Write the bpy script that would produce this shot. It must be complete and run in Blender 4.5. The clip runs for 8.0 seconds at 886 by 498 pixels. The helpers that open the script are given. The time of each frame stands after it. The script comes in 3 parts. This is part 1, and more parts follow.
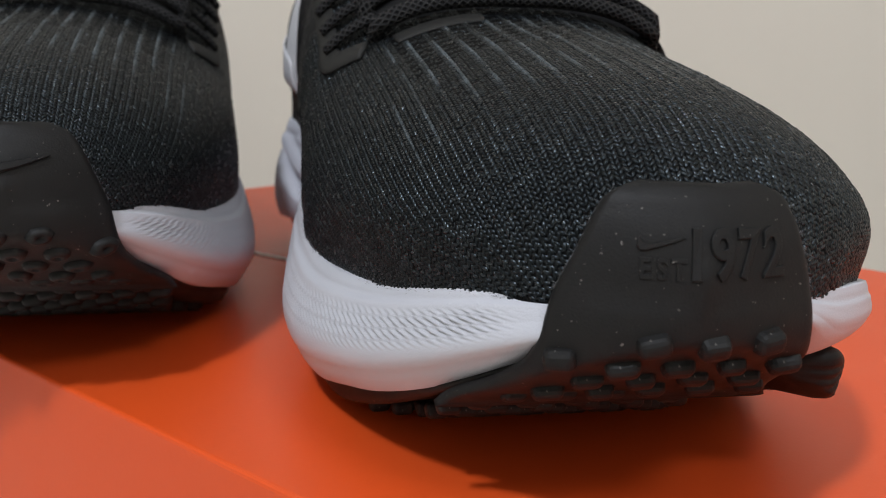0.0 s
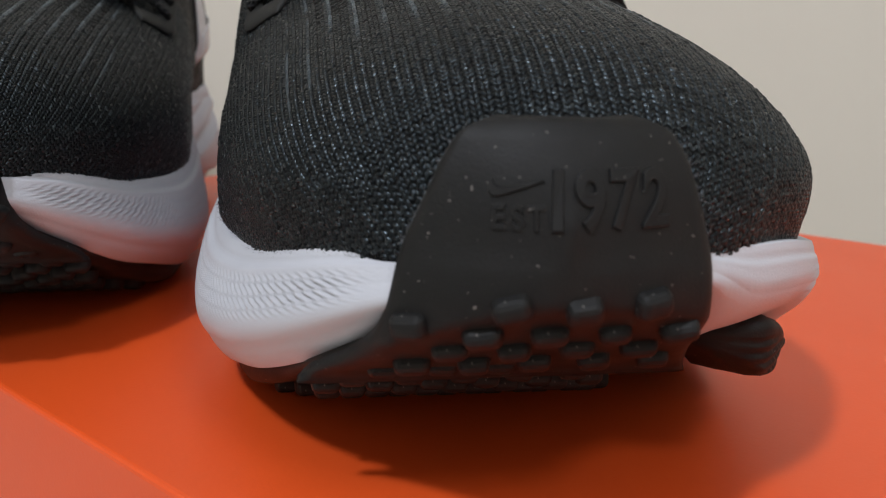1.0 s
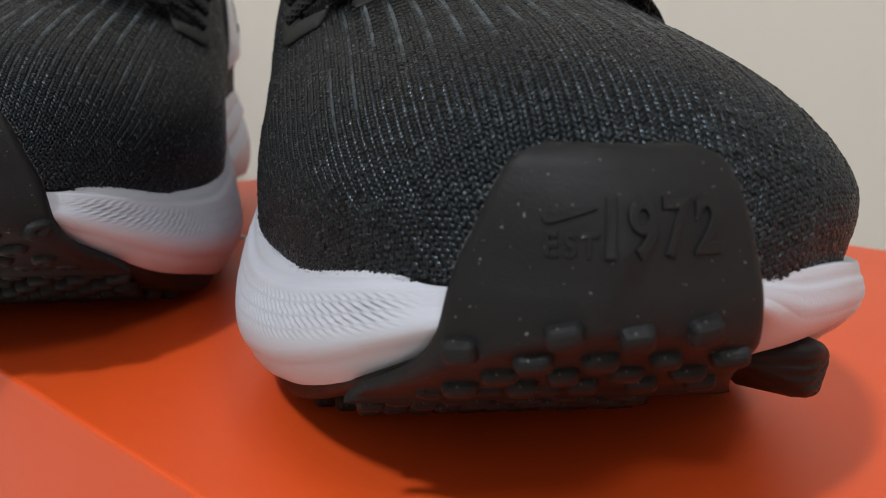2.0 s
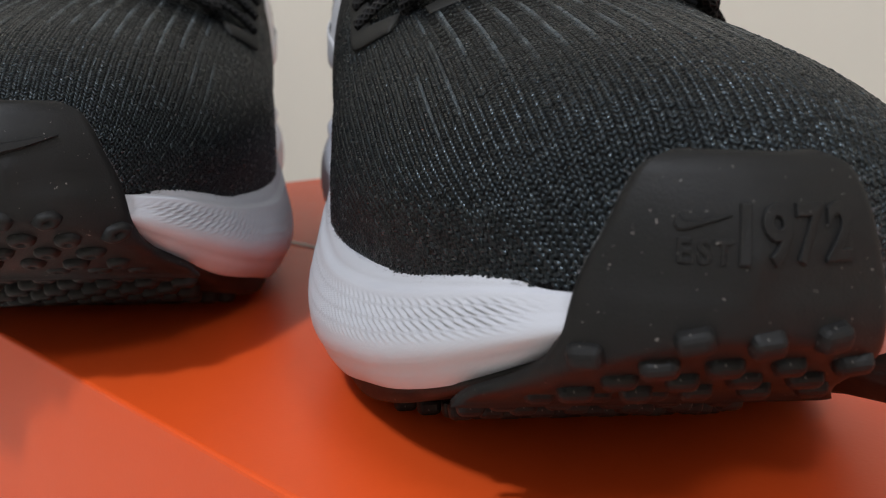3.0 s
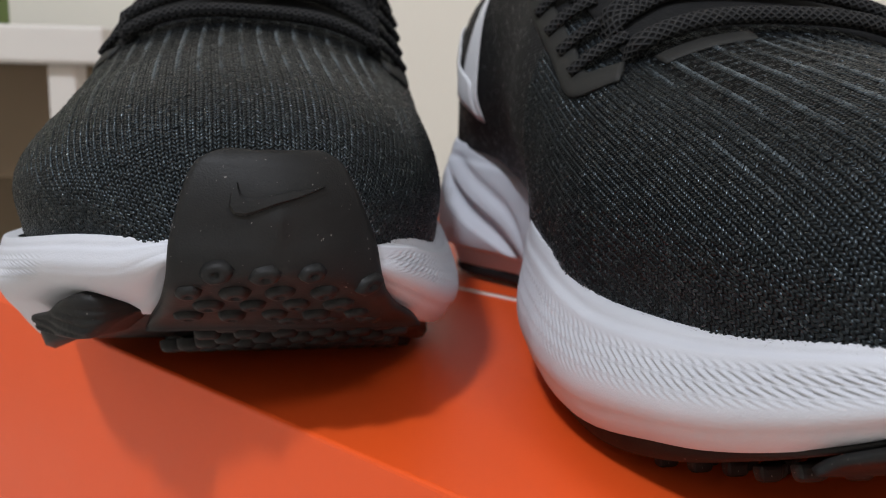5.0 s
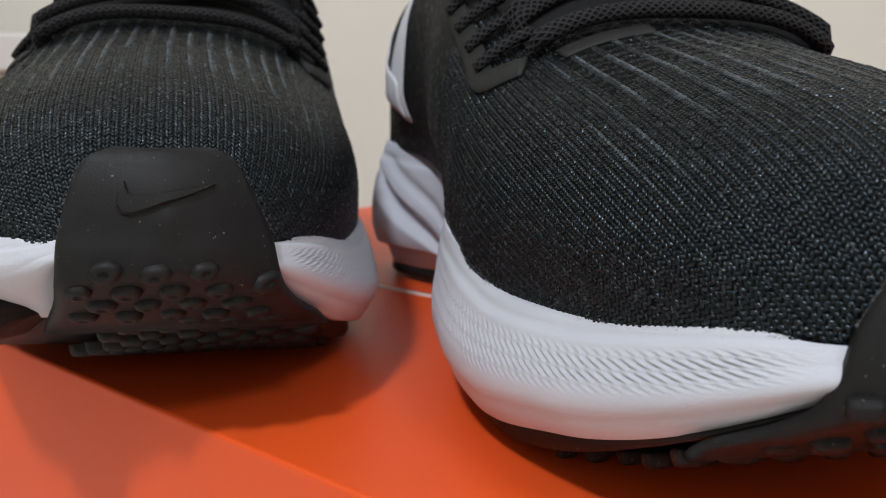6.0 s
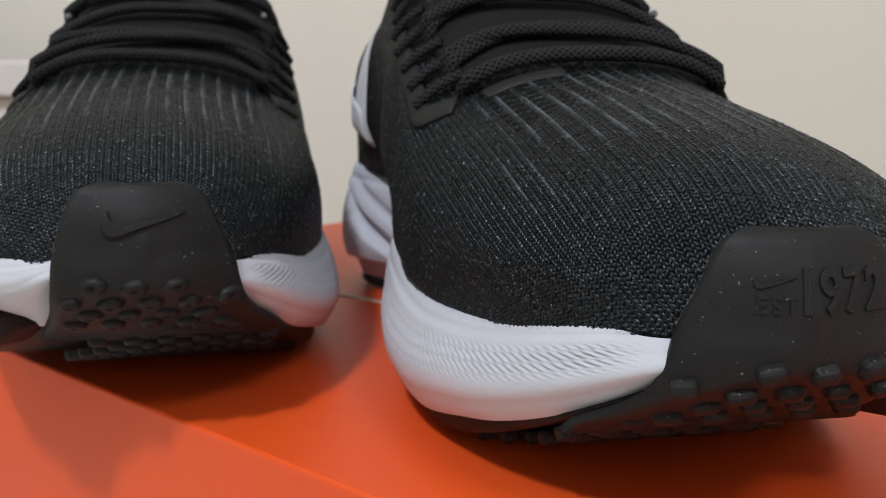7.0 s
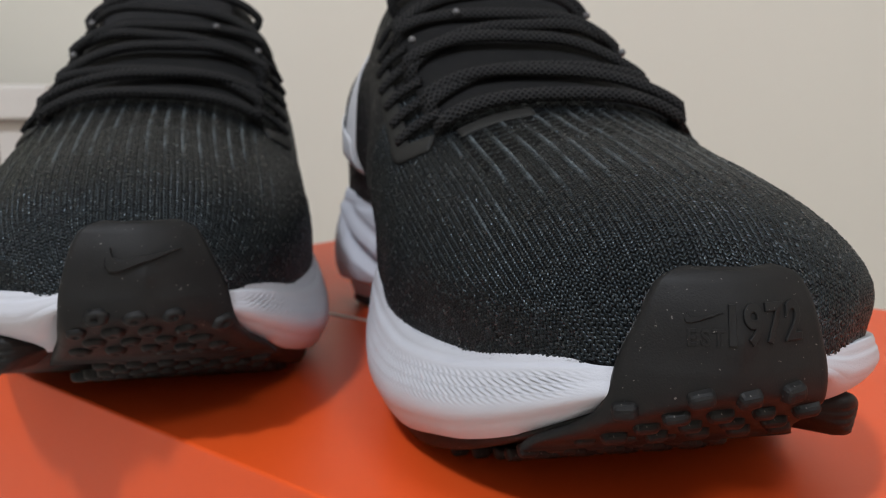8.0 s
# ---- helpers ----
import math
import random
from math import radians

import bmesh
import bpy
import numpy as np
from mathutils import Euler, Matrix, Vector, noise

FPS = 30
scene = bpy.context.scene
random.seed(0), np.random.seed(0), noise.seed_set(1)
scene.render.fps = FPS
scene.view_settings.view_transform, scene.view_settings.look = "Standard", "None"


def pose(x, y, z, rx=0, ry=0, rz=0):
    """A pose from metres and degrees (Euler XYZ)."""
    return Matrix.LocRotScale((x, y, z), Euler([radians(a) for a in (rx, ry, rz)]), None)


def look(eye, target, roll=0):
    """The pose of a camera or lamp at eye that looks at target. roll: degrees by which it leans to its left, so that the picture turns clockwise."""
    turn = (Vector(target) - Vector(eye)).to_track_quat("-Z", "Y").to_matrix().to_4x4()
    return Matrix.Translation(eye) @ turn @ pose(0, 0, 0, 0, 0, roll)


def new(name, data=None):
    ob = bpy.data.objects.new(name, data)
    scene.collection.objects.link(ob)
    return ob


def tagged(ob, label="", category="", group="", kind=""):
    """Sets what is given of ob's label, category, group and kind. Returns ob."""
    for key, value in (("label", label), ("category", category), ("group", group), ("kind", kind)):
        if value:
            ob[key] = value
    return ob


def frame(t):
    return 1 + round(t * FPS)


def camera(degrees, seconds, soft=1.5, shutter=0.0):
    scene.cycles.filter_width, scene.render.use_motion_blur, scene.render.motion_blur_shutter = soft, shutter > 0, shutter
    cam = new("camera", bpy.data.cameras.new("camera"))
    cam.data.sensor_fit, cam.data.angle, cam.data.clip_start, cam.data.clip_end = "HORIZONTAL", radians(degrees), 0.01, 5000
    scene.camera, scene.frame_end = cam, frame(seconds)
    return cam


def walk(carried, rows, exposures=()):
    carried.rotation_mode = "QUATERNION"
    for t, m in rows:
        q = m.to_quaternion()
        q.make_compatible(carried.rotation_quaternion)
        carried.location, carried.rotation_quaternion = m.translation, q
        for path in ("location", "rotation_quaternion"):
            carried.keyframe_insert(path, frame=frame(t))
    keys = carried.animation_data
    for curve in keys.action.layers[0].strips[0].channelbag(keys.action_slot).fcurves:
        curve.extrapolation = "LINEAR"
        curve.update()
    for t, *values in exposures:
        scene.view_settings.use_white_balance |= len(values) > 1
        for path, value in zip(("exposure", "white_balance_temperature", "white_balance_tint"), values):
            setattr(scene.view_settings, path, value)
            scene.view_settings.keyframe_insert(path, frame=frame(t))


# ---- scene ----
cam = camera(52.6, 8.0, soft=1.0)
cam.data.dof.use_dof, cam.data.dof.focus_distance, cam.data.dof.aperture_fstop = True, 0.164, 28.0
METRES, EYE, TILT, LEAN, TURN = 0.22, 0.0798, -11.96, -1.64, 0.0
ROWS = [
    (0.0, 0.0, 0.0, 0.0, 0.0, 0.0, -0.0),
    (0.5, 0.0608, 0.0472, 0.0024, 1.85, -0.39, 0.24),
    (1.0, 0.1332, 0.0879, -0.0264, 3.49, -0.45, 0.47),
    (2.5, 0.0881, 0.0817, -0.0052, 4.89, -0.47, 0.18),
    (3.0, 0.0391, 0.0758, -0.0104, 4.68, -0.19, -0.06),
    (3.5, -0.0617, 0.0531, -0.0053, 4.24, 0.02, -0.29),
    (4.0, -0.1793, 0.0355, 0.0057, 4.07, 0.38, -0.61),
    (5.5, -0.2368, 0.0808, 0.0238, 1.7, 1.2, 0.1),
    (6.0, -0.1642, 0.0715, 0.0108, 0.95, 1.36, 0.71),
    (6.5, -0.1188, 0.0308, 0.0302, 0.89, 1.56, 1.14),
    (7.0, -0.0911, -0.0787, 0.0125, 0.97, 1.91, 1.4),
    (7.5, -0.0634, -0.1525, 0.0324, 1.1, 2.31, 1.54),
    (8.0, -0.0561, -0.1614, 0.0351, 1.23, 2.44, 1.74),
]
walk(cam, [(t, pose(0, 0, EYE, TILT, LEAN, TURN) @ pose(METRES * x, METRES * y, METRES * z, 90 + pitch, roll, yaw)) for t, x, y, z, yaw, pitch, roll in ROWS],
     exposures=[(0.0, -0.02), (3.0, 0.02), (4.0, 0.15), (6.0, 0.13), (7.0, 0.12), (7.5, 0.15), (8.0, 0.02)])

# ---- world, light and exposure ----
world = bpy.data.worlds.new("room_air")
scene.world = world
world.use_nodes = True
world.node_tree.nodes["Background"].inputs[0].default_value = (0.75, 0.8, 1.0, 1)
world.node_tree.nodes["Background"].inputs[1].default_value = 0.15


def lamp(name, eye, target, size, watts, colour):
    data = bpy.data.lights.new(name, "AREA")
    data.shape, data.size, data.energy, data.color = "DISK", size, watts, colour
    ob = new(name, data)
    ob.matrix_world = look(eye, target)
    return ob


lamp("ceiling_lamp", (-0.55, -0.80, 1.62), (0.0, 0.2, 0.0), 0.16, 21.5, (0.845, 0.895, 1.0))
# Unseen lamp added as fill for the shaded inner sides of the soles.
lamp("unseen_fill_lamp", (0.75, -1.00, 1.62), (0.0, 0.2, 0.0), 0.55, 13, (0.87, 0.91, 1.0))


# ---- materials ----
class Mat:
    """A small wrapper to wire node materials."""

    def __init__(self, name, rough=0.6, metal=0.0, spec=0.5):
        self.m = bpy.data.materials.new(name)
        self.m.use_nodes = True
        self.t = self.m.node_tree
        self.b = self.t.nodes["Principled BSDF"]
        self.b.inputs["Roughness"].default_value = rough
        self.b.inputs["Metallic"].default_value = metal
        self.b.inputs["Specular IOR Level"].default_value = spec

    def put(self, socket, value):
        if isinstance(value, bpy.types.NodeSocket):
            self.t.links.new(value, socket)
        else:
            socket.default_value = value

    def math(self, op, a, b=0.0, c=0.0):
        n = self.t.nodes.new("ShaderNodeMath")
        n.operation = op
        for s, v in zip(n.inputs, (a, b, c)):
            self.put(s, v)
        return n.outputs[0]

    def ramp(self, value, lo, hi):
        n = self.t.nodes.new("ShaderNodeMapRange")
        n.interpolation_type = "SMOOTHSTEP"
        self.put(n.inputs[0], value)
        n.inputs[1].default_value, n.inputs[2].default_value = lo, hi
        return n.outputs[0]

    def coords(self, kind="Object"):
        return self.t.nodes.new("ShaderNodeTexCoord").outputs[kind]

    def split(self, vec):
        n = self.t.nodes.new("ShaderNodeSeparateXYZ")
        self.t.links.new(vec, n.inputs[0])
        return n.outputs

    def join(self, x, y, z=0.0):
        n = self.t.nodes.new("ShaderNodeCombineXYZ")
        for s, v in zip(n.inputs, (x, y, z)):
            self.put(s, v)
        return n.outputs[0]

    def noise(self, scale, detail=3.0, vec=None, rough=0.5):
        n = self.t.nodes.new("ShaderNodeTexNoise")
        self.t.links.new(vec if vec is not None else self.coords(), n.inputs["Vector"])
        n.inputs["Scale"].default_value, n.inputs["Detail"].default_value = scale, detail
        n.inputs["Roughness"].default_value = rough
        return n.outputs[0]

    def white(self, vec):
        n = self.t.nodes.new("ShaderNodeTexWhiteNoise")
        n.noise_dimensions = "3D"
        self.t.links.new(vec, n.inputs["Vector"])
        return n.outputs[0]

    def mix(self, f, a, b):
        n = self.t.nodes.new("ShaderNodeMix")
        n.data_type = "RGBA"
        self.put(n.inputs[0], f)
        self.put(n.inputs[6], a)
        self.put(n.inputs[7], b)
        return n.outputs[2]

    def bump(self, height, distance, strength=1.0):
        n = self.t.nodes.new("ShaderNodeBump")
        n.inputs["Strength"].default_value = strength
        n.inputs["Distance"].default_value = distance
        self.put(n.inputs["Height"], height)
        if self.b.inputs["Normal"].links:
            self.t.links.new(self.b.inputs["Normal"].links[0].from_socket, n.inputs["Normal"])
        self.t.links.new(n.outputs[0], self.b.inputs["Normal"])

    def colour(self, value):
        self.put(self.b.inputs["Base Color"], value)

    def rough(self, value):
        self.put(self.b.inputs["Roughness"], value)


def mottled(name, lo, hi, scale, rough, bump=0.0, bump_scale=None, spec=0.5, spread=0.12):
    k = Mat(name, rough, spec=spec)
    n = k.noise(scale, 5)
    k.colour(k.mix(n, (*lo, 1), (*hi, 1)))
    k.rough(k.math("MULTIPLY_ADD", k.noise(scale * 3.1, 4), spread, rough - spread / 2))
    if bump:
        k.bump(k.noise(bump_scale or scale * 12, 3), bump)
    return k.m


def knit_material():
    """Black engineered knit: stitches in rows, long ribs over the vamp, grey threads in some ribs. The UV map is in metres."""
    k = Mat("black_knit", 0.68, spec=0.24)
    u, v, _ = k.split(k.coords("UV"))
    wob = k.noise(180, 2, k.join(u, v))
    uu = k.math("MULTIPLY_ADD", wob, 0.0006, u)
    row = k.math("DIVIDE", v, 0.00092)
    rowi = k.math("FLOOR", row)
    shift = k.math("MULTIPLY", k.math("MODULO", rowi, 2.0), 0.5)
    col = k.math("ADD", k.math("DIVIDE", uu, 0.0013), shift)
    su = k.math("ABSOLUTE", k.math("SINE", k.math("MULTIPLY", col, math.pi)))
    sv = k.math("ABSOLUTE", k.math("SINE", k.math("MULTIPLY", row, math.pi)))
    stitch = k.math("POWER", k.math("MULTIPLY", su, sv), 0.6)
    ribx = k.math("DIVIDE", uu, 0.0030)
    rib = k.math("ABSOLUTE", k.math("SINE", k.math("MULTIPLY", ribx, math.pi)))
    vamp = k.ramp(k.math("MULTIPLY_ADD", k.noise(40, 2, k.join(u, v)), 0.02, v), 0.040, 0.075)
    vamp = k.math("MULTIPLY", vamp, k.math("SUBTRACT", 1.0, k.ramp(k.math("ABSOLUTE", k.math("SUBTRACT", u, 0.5)), 0.030, 0.046)))
    one = k.white(k.join(k.math("FLOOR", col), rowi, 7.0))
    # crowns of stitches lighter, gaps darker: crease shade held in the colour
    base = k.mix(k.math("MULTIPLY", one, stitch), (0.0065, 0.0069, 0.0077, 1), (0.0190, 0.0200, 0.0220, 1))
    # the base is darkened under the forefoot's raised stitches, putting shade into their gaps
    k.colour(k.mix(k.ramp(v, 0.135, 0.175), (0.0017, 0.0019, 0.0022, 1), base))
    k.put(k.b.inputs["Specular IOR Level"], k.math("MULTIPLY_ADD", k.ramp(v, 0.135, 0.175), 0.14, 0.10))
    shiny = k.math("GREATER_THAN", one, 0.90)
    k.rough(k.math("MULTIPLY_ADD", shiny, -0.30, 0.62))
    k.bump(k.math("ADD", k.math("MULTIPLY", stitch, 0.8), k.math("MULTIPLY", k.math("MULTIPLY", rib, vamp), 0.7)), 0.0004)
    return k.m


def stitch_material():
    """Single knit stitches: each its own tone and gloss; grey threads run in lengths along some ribs. UV: metres round and along."""
    k = Mat("knit_stitches", 0.5, spec=0.54)
    k.b.inputs["Specular Tint"].default_value = (0.72, 0.89, 1.0, 1)
    u, v, _ = k.split(k.coords("UV"))
    second = k.math("GREATER_THAN", u, 5.0)
    u = k.math("MULTIPLY_ADD", second, -10.0, u)
    isle = k.t.nodes.new("ShaderNodeNewGeometry").outputs["Random Per Island"]
    base = k.mix(k.math("POWER", isle, 3.0), (0.0022, 0.0025, 0.0029, 1), (0.0085, 0.0098, 0.0118, 1))
    rib = k.math("FLOOR", k.math("MULTIPLY_ADD", u, 1 / 0.00516, 0.5))
    streak = k.noise(1.0, 2, k.join(k.math("MULTIPLY", rib, 7.31), k.math("MULTIPLY", v, 42.0)))
    band = k.math("MULTIPLY", k.ramp(v, 0.046, 0.064), k.math("SUBTRACT", 1.0, k.ramp(v, 0.112, 0.124)))
    band = k.math("MULTIPLY", band, k.math("SUBTRACT", 1.0, k.ramp(k.math("ABSOLUTE", u), 0.036, 0.048)))
    thread = k.math("MULTIPLY", k.ramp(streak, 0.38, 0.58), band)
    # only the raised wales carry the thread
    wale = k.math("ABSOLUTE", k.math("SUBTRACT", k.math("MULTIPLY", u, 1 / 0.00516), k.math("ROUND", k.math("MULTIPLY", u, 1 / 0.00516))))
    thread = k.math("MULTIPLY", thread, k.math("LESS_THAN", wale, 0.17))
    thread = k.math("MULTIPLY", thread, k.math("MULTIPLY_ADD", second, -0.85, 1.0))
    k.colour(k.mix(k.math("MULTIPLY", thread, k.math("MULTIPLY_ADD", isle, 0.6, 0.4)), base, (0.095, 0.115, 0.128, 1)))
    k.rough(k.math("MULTIPLY_ADD", k.math("POWER", isle, 3.0), -0.10, 0.34))
    k.put(k.b.inputs["Specular IOR Level"], k.math("MULTIPLY_ADD", k.math("POWER", isle, 4.0), 0.34, 0.36))
    return k.m


STITCH = stitch_material()


KNIT = knit_material()
FOAM = mottled("white_foam", (0.565, 0.58, 0.635), (0.62, 0.635, 0.69), 60, 0.5, 0.00008, 2600, 0.4)


def rubber_material():
    k = Mat("black_rubber", 0.48, spec=0.28)
    n = k.noise(70, 4)
    base = k.mix(n, (0.0062, 0.0062, 0.0064, 1), (0.0118, 0.0118, 0.0119, 1))
    dust = k.ramp(k.noise(1100, 2), 0.715, 0.75)
    k.colour(k.mix(dust, base, (0.16, 0.15, 0.14, 1)))
    k.rough(k.math("MULTIPLY_ADD", k.noise(160, 4), 0.22, 0.46))
    k.bump(k.noise(2400, 2), 0.00006)
    return k.m


RUBBER = rubber_material()


def lace_material():
    k = Mat("black_braid", 0.85, spec=0.14)
    u, v, _ = k.split(k.coords("UV"))
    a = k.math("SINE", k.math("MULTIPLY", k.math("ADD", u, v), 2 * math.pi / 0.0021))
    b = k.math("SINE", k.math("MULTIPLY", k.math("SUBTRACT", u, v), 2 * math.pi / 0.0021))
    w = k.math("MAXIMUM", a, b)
    # grooves between the strands are coloured darker, as shade on the relief
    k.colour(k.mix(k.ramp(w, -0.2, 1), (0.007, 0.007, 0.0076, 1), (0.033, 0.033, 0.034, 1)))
    k.bump(w, 0.0004)
    return k.m


LACE = lace_material()
OVERLAY = mottled("black_film", (0.0095, 0.0096, 0.0090), (0.0160, 0.0162, 0.0150), 90, 0.68, 0.00005, 1500, 0.4)
EYELET = mottled("grey_gloss", (0.10, 0.10, 0.105), (0.15, 0.15, 0.155), 200, 0.25)
LINING = mottled("dark_lining", (0.012, 0.012, 0.013), (0.025, 0.025, 0.026), 120, 0.85, 0.0002, 1200, 0.2)
TONGUE = mottled("black_tongue_cloth", (0.007, 0.007, 0.0075), (0.013, 0.013, 0.0135), 160, 0.85, 0.0002, 1400, 0.2)
FIBRE = mottled("grey_fibre", (0.10, 0.105, 0.115), (0.24, 0.245, 0.26), 900, 0.55)
MARK = mottled("white_film", (0.72, 0.74, 0.78), (0.8, 0.81, 0.84), 60, 0.4)
ORANGE = mottled("orange_card", (0.80, 0.086, 0.012), (0.85, 0.102, 0.017), 18, 0.42, 0.00003, 900, 0.45, 0.08)
PRINT = mottled("white_print", (0.78, 0.62, 0.55), (0.84, 0.70, 0.64), 80, 0.5)
WALL = mottled("wall_paint", (0.785, 0.742, 0.655), (0.815, 0.772, 0.69), 3, 0.85, 0.0002, 300, 0.2)
CEILING = mottled("ceiling_paint", (0.76, 0.75, 0.72), (0.8, 0.79, 0.76), 3, 0.9)
# pale so that the unseen work table bounces light up to the box
TABLE = mottled("pale_laminate", (0.62, 0.58, 0.52), (0.70, 0.66, 0.60), 9, 0.45)
FLOOR = mottled("floor_tile", (0.70, 0.65, 0.58), (0.76, 0.71, 0.64), 4, 0.4)
WHITE = mottled("white_lacquer", (0.62, 0.59, 0.55), (0.68, 0.65, 0.61), 5, 0.5)
BROWN = mottled("brown_board", (0.17, 0.125, 0.08), (0.23, 0.17, 0.11), 8, 0.6)
LEAF = mottled("green_cover", (0.10, 0.16, 0.03), (0.15, 0.22, 0.05), 20, 0.6)


# ---- mesh helpers ----
def part(name, bm, material, parent=None, label=""):
    """Links a bmesh as one mesh object under a thing or a part."""
    me = bpy.data.meshes.new(name)
    bm.to_mesh(me)
    bm.free()
    me.materials.append(material)
    for p in me.polygons:
        p.use_smooth = True
    ob = new(name, me)
    if parent is not None:
        ob.parent = parent
    return tagged(ob, label=label)


def grid(rows, flip=False, closed=False, uv=None):
    """A bmesh from rows of points (all of one length); closed joins each row's end to its start."""
    bm = bmesh.new()
    layer = bm.loops.layers.uv.new("UVMap") if uv is not None else None
    vs = [[bm.verts.new(p) for p in row] for row in rows]
    m = len(rows[0])
    for i in range(len(rows) - 1):
        for j in range(m if closed else m - 1):
            k = (j + 1) % m
            quad = [(i, j), (i, k), (i + 1, k), (i + 1, j)]
            if flip:
                quad.reverse()
            f = bm.faces.new([vs[a][b] for a, b in quad])
            if layer is not None:
                for loop, (a, b) in zip(f.loops, quad):
                    loop[layer].uv = uv[a][b]
    return bm


def box(bm, x0, x1, y0, y1, z0, z1, bevel=0.0):
    made = bmesh.ops.create_cube(bm, size=1, matrix=Matrix.LocRotScale(((x0 + x1) / 2, (y0 + y1) / 2, (z0 + z1) / 2), None, (x1 - x0, y1 - y0, z1 - z0)))
    if bevel:
        edges = {e for v in made["verts"] for e in v.link_edges}
        bmesh.ops.bevel(bm, geom=list(edges), offset=bevel, segments=3, profile=0.5, affect="EDGES")
    return bm


def flat(ob):
    for p in ob.data.polygons:
        p.use_smooth = False
    return ob


def curve(*knots):
    """A smooth function through knots (x, y)."""
    xs, ys = np.array([k[0] for k in knots]), np.array([k[1] for k in knots])
    slopes = np.diff(ys) / np.diff(xs)
    tan = np.concatenate(([slopes[0]], (slopes[1:] + slopes[:-1]) / 2, [slopes[-1]]))

    def f(x):
        x = np.clip(x, xs[0], xs[-1])
        i = np.clip(np.searchsorted(xs, x) - 1, 0, len(xs) - 2)
        d = xs[i + 1] - xs[i]
        t = (x - xs[i]) / d
        return ys[i] * (1 + 2 * t) * (1 - t) ** 2 + tan[i] * d * t * (1 - t) ** 2 + ys[i + 1] * t * t * (3 - 2 * t) + tan[i + 1] * d * t * t * (t - 1)

    return f


def smooth(x, lo, hi):
    t = np.clip((x - lo) / (hi - lo), 0, 1)
    return t * t * (3 - 2 * t)


# ---- the setting ----
def plain_box(name, dims, material, label, category, kind="structure", bevel=0.0):
    ob = flat(part(name, box(bmesh.new(), *dims, bevel=bevel), material))
    return tagged(ob, label, category, kind=kind)


# All but the north wall are unseen, set close and pale to bounce light.
plain_box("floor", (-1.5, 1.2, -1.6, 1.02, -0.92, -0.87), FLOOR, "pale tiled floor of the room", "floor")
plain_box("ceiling", (-1.5, 1.2, -1.6, 1.02, 1.66, 1.72), CEILING, "plain off-white room ceiling", "ceiling")
plain_box("wall_north", (-1.5, 1.2, 1.02, 1.12, -0.92, 1.72), WALL, "plain beige painted wall behind the shoes", "wall")
plain_box("wall_south", (-1.5, 1.2, -1.7, -1.6, -0.92, 1.72), WALL, "plain beige painted wall", "wall")
plain_box("wall_west", (-1.6, -1.5, -1.7, 1.12, -0.92, 1.72), WALL, "plain beige painted wall", "wall")
plain_box("wall_east", (1.2, 1.3, -1.7, 1.12, -0.92, 1.72), WALL, "plain beige painted wall", "wall")


# ---- furniture behind ----
def side_table():
    thing = tagged(new("side_table"), "white lacquered side table with square legs", "table")
    thing.matrix_basis = pose(-0.698, 0.76, -0.873)
    for name, dims, mat in (("tabletop", (-0.38, 0.385, -0.13, 0.20, 0.953, 0.979), WHITE), ("apron", (-0.34, 0.335, -0.03, 0.0, 0.86, 0.9525), BROWN)):
        flat(part(name, box(bmesh.new(), *dims, bevel=0.003), mat, thing))
    for x in (-0.36, 0.35):
        for y in (-0.11, 0.16):
            flat(part("leg", box(bmesh.new(), x - 0.010, x + 0.010, y - 0.010, y + 0.010, 0, 0.9525, bevel=0.002), WHITE, thing))
    flat(part("back_panel", box(bmesh.new(), -0.345, 0.335, 0.175, 0.19, 0.05, 0.9525), BROWN, thing, "brown board panel"))
    return thing


side_table()
tagged(part("storage_tin", box(bmesh.new(), -0.68, -0.475, 0.70, 0.82, 0.109, 0.24, bevel=0.006), LEAF), "green storage tin on the white side table", "tin")


def work_table():
    thing = tagged(new("work_table"), "unseen pale laminate table that bounces light onto the orange shoe box", "table")
    thing.matrix_basis = pose(0.02, 0.10, -0.87)
    flat(part("tabletop", box(bmesh.new(), -0.46, 0.52, -0.42, 0.50, 0.715, 0.745, bevel=0.003), TABLE, thing))
    for x in (-0.41, 0.47):
        for y in (-0.37, 0.45):
            flat(part("leg", box(bmesh.new(), x - 0.025, x + 0.025, y - 0.025, y + 0.025, 0, 0.7145, bevel=0.003), TABLE, thing))
    return thing


work_table()


# ---- the shoe box ----
def shoe_box():
    """An orange cardboard shoe box with a lid; its top lies at height 0."""
    thing = tagged(new("shoe_box"), "orange cardboard shoe box with closed lid under the shoes", "box")
    long_, deep, high = 0.50, 0.29, 0.125
    lid = part("lid", box(bmesh.new(), -long_ / 2, long_ / 2, 0, deep, -0.108, 0, 0.0011), ORANGE, thing)
    body = part("body", box(bmesh.new(), -long_ / 2 + 0.002, long_ / 2 - 0.002, 0.002, deep - 0.002, -high, -0.109, 0.001), ORANGE, thing)
    for ob in (lid, body):
        flat(ob)
    stripe = bmesh.new()
    box(stripe, -0.08, 0.06, -0.0017, 0.0017, 0.0, 0.0004)
    st = part("printed_line", stripe, PRINT, thing, "thin pale printed line on the lid")
    st.matrix_basis = pose(-0.075, 0.1302, 0, 0, 0, 4)
    return thing


BOX = shoe_box()
BOX_TURN = -39.13
SHIFT = 0.10234
BOX.matrix_basis = pose(0, 0, 0, 0, 0, BOX_TURN) @ pose(-0.18, SHIFT, 0)


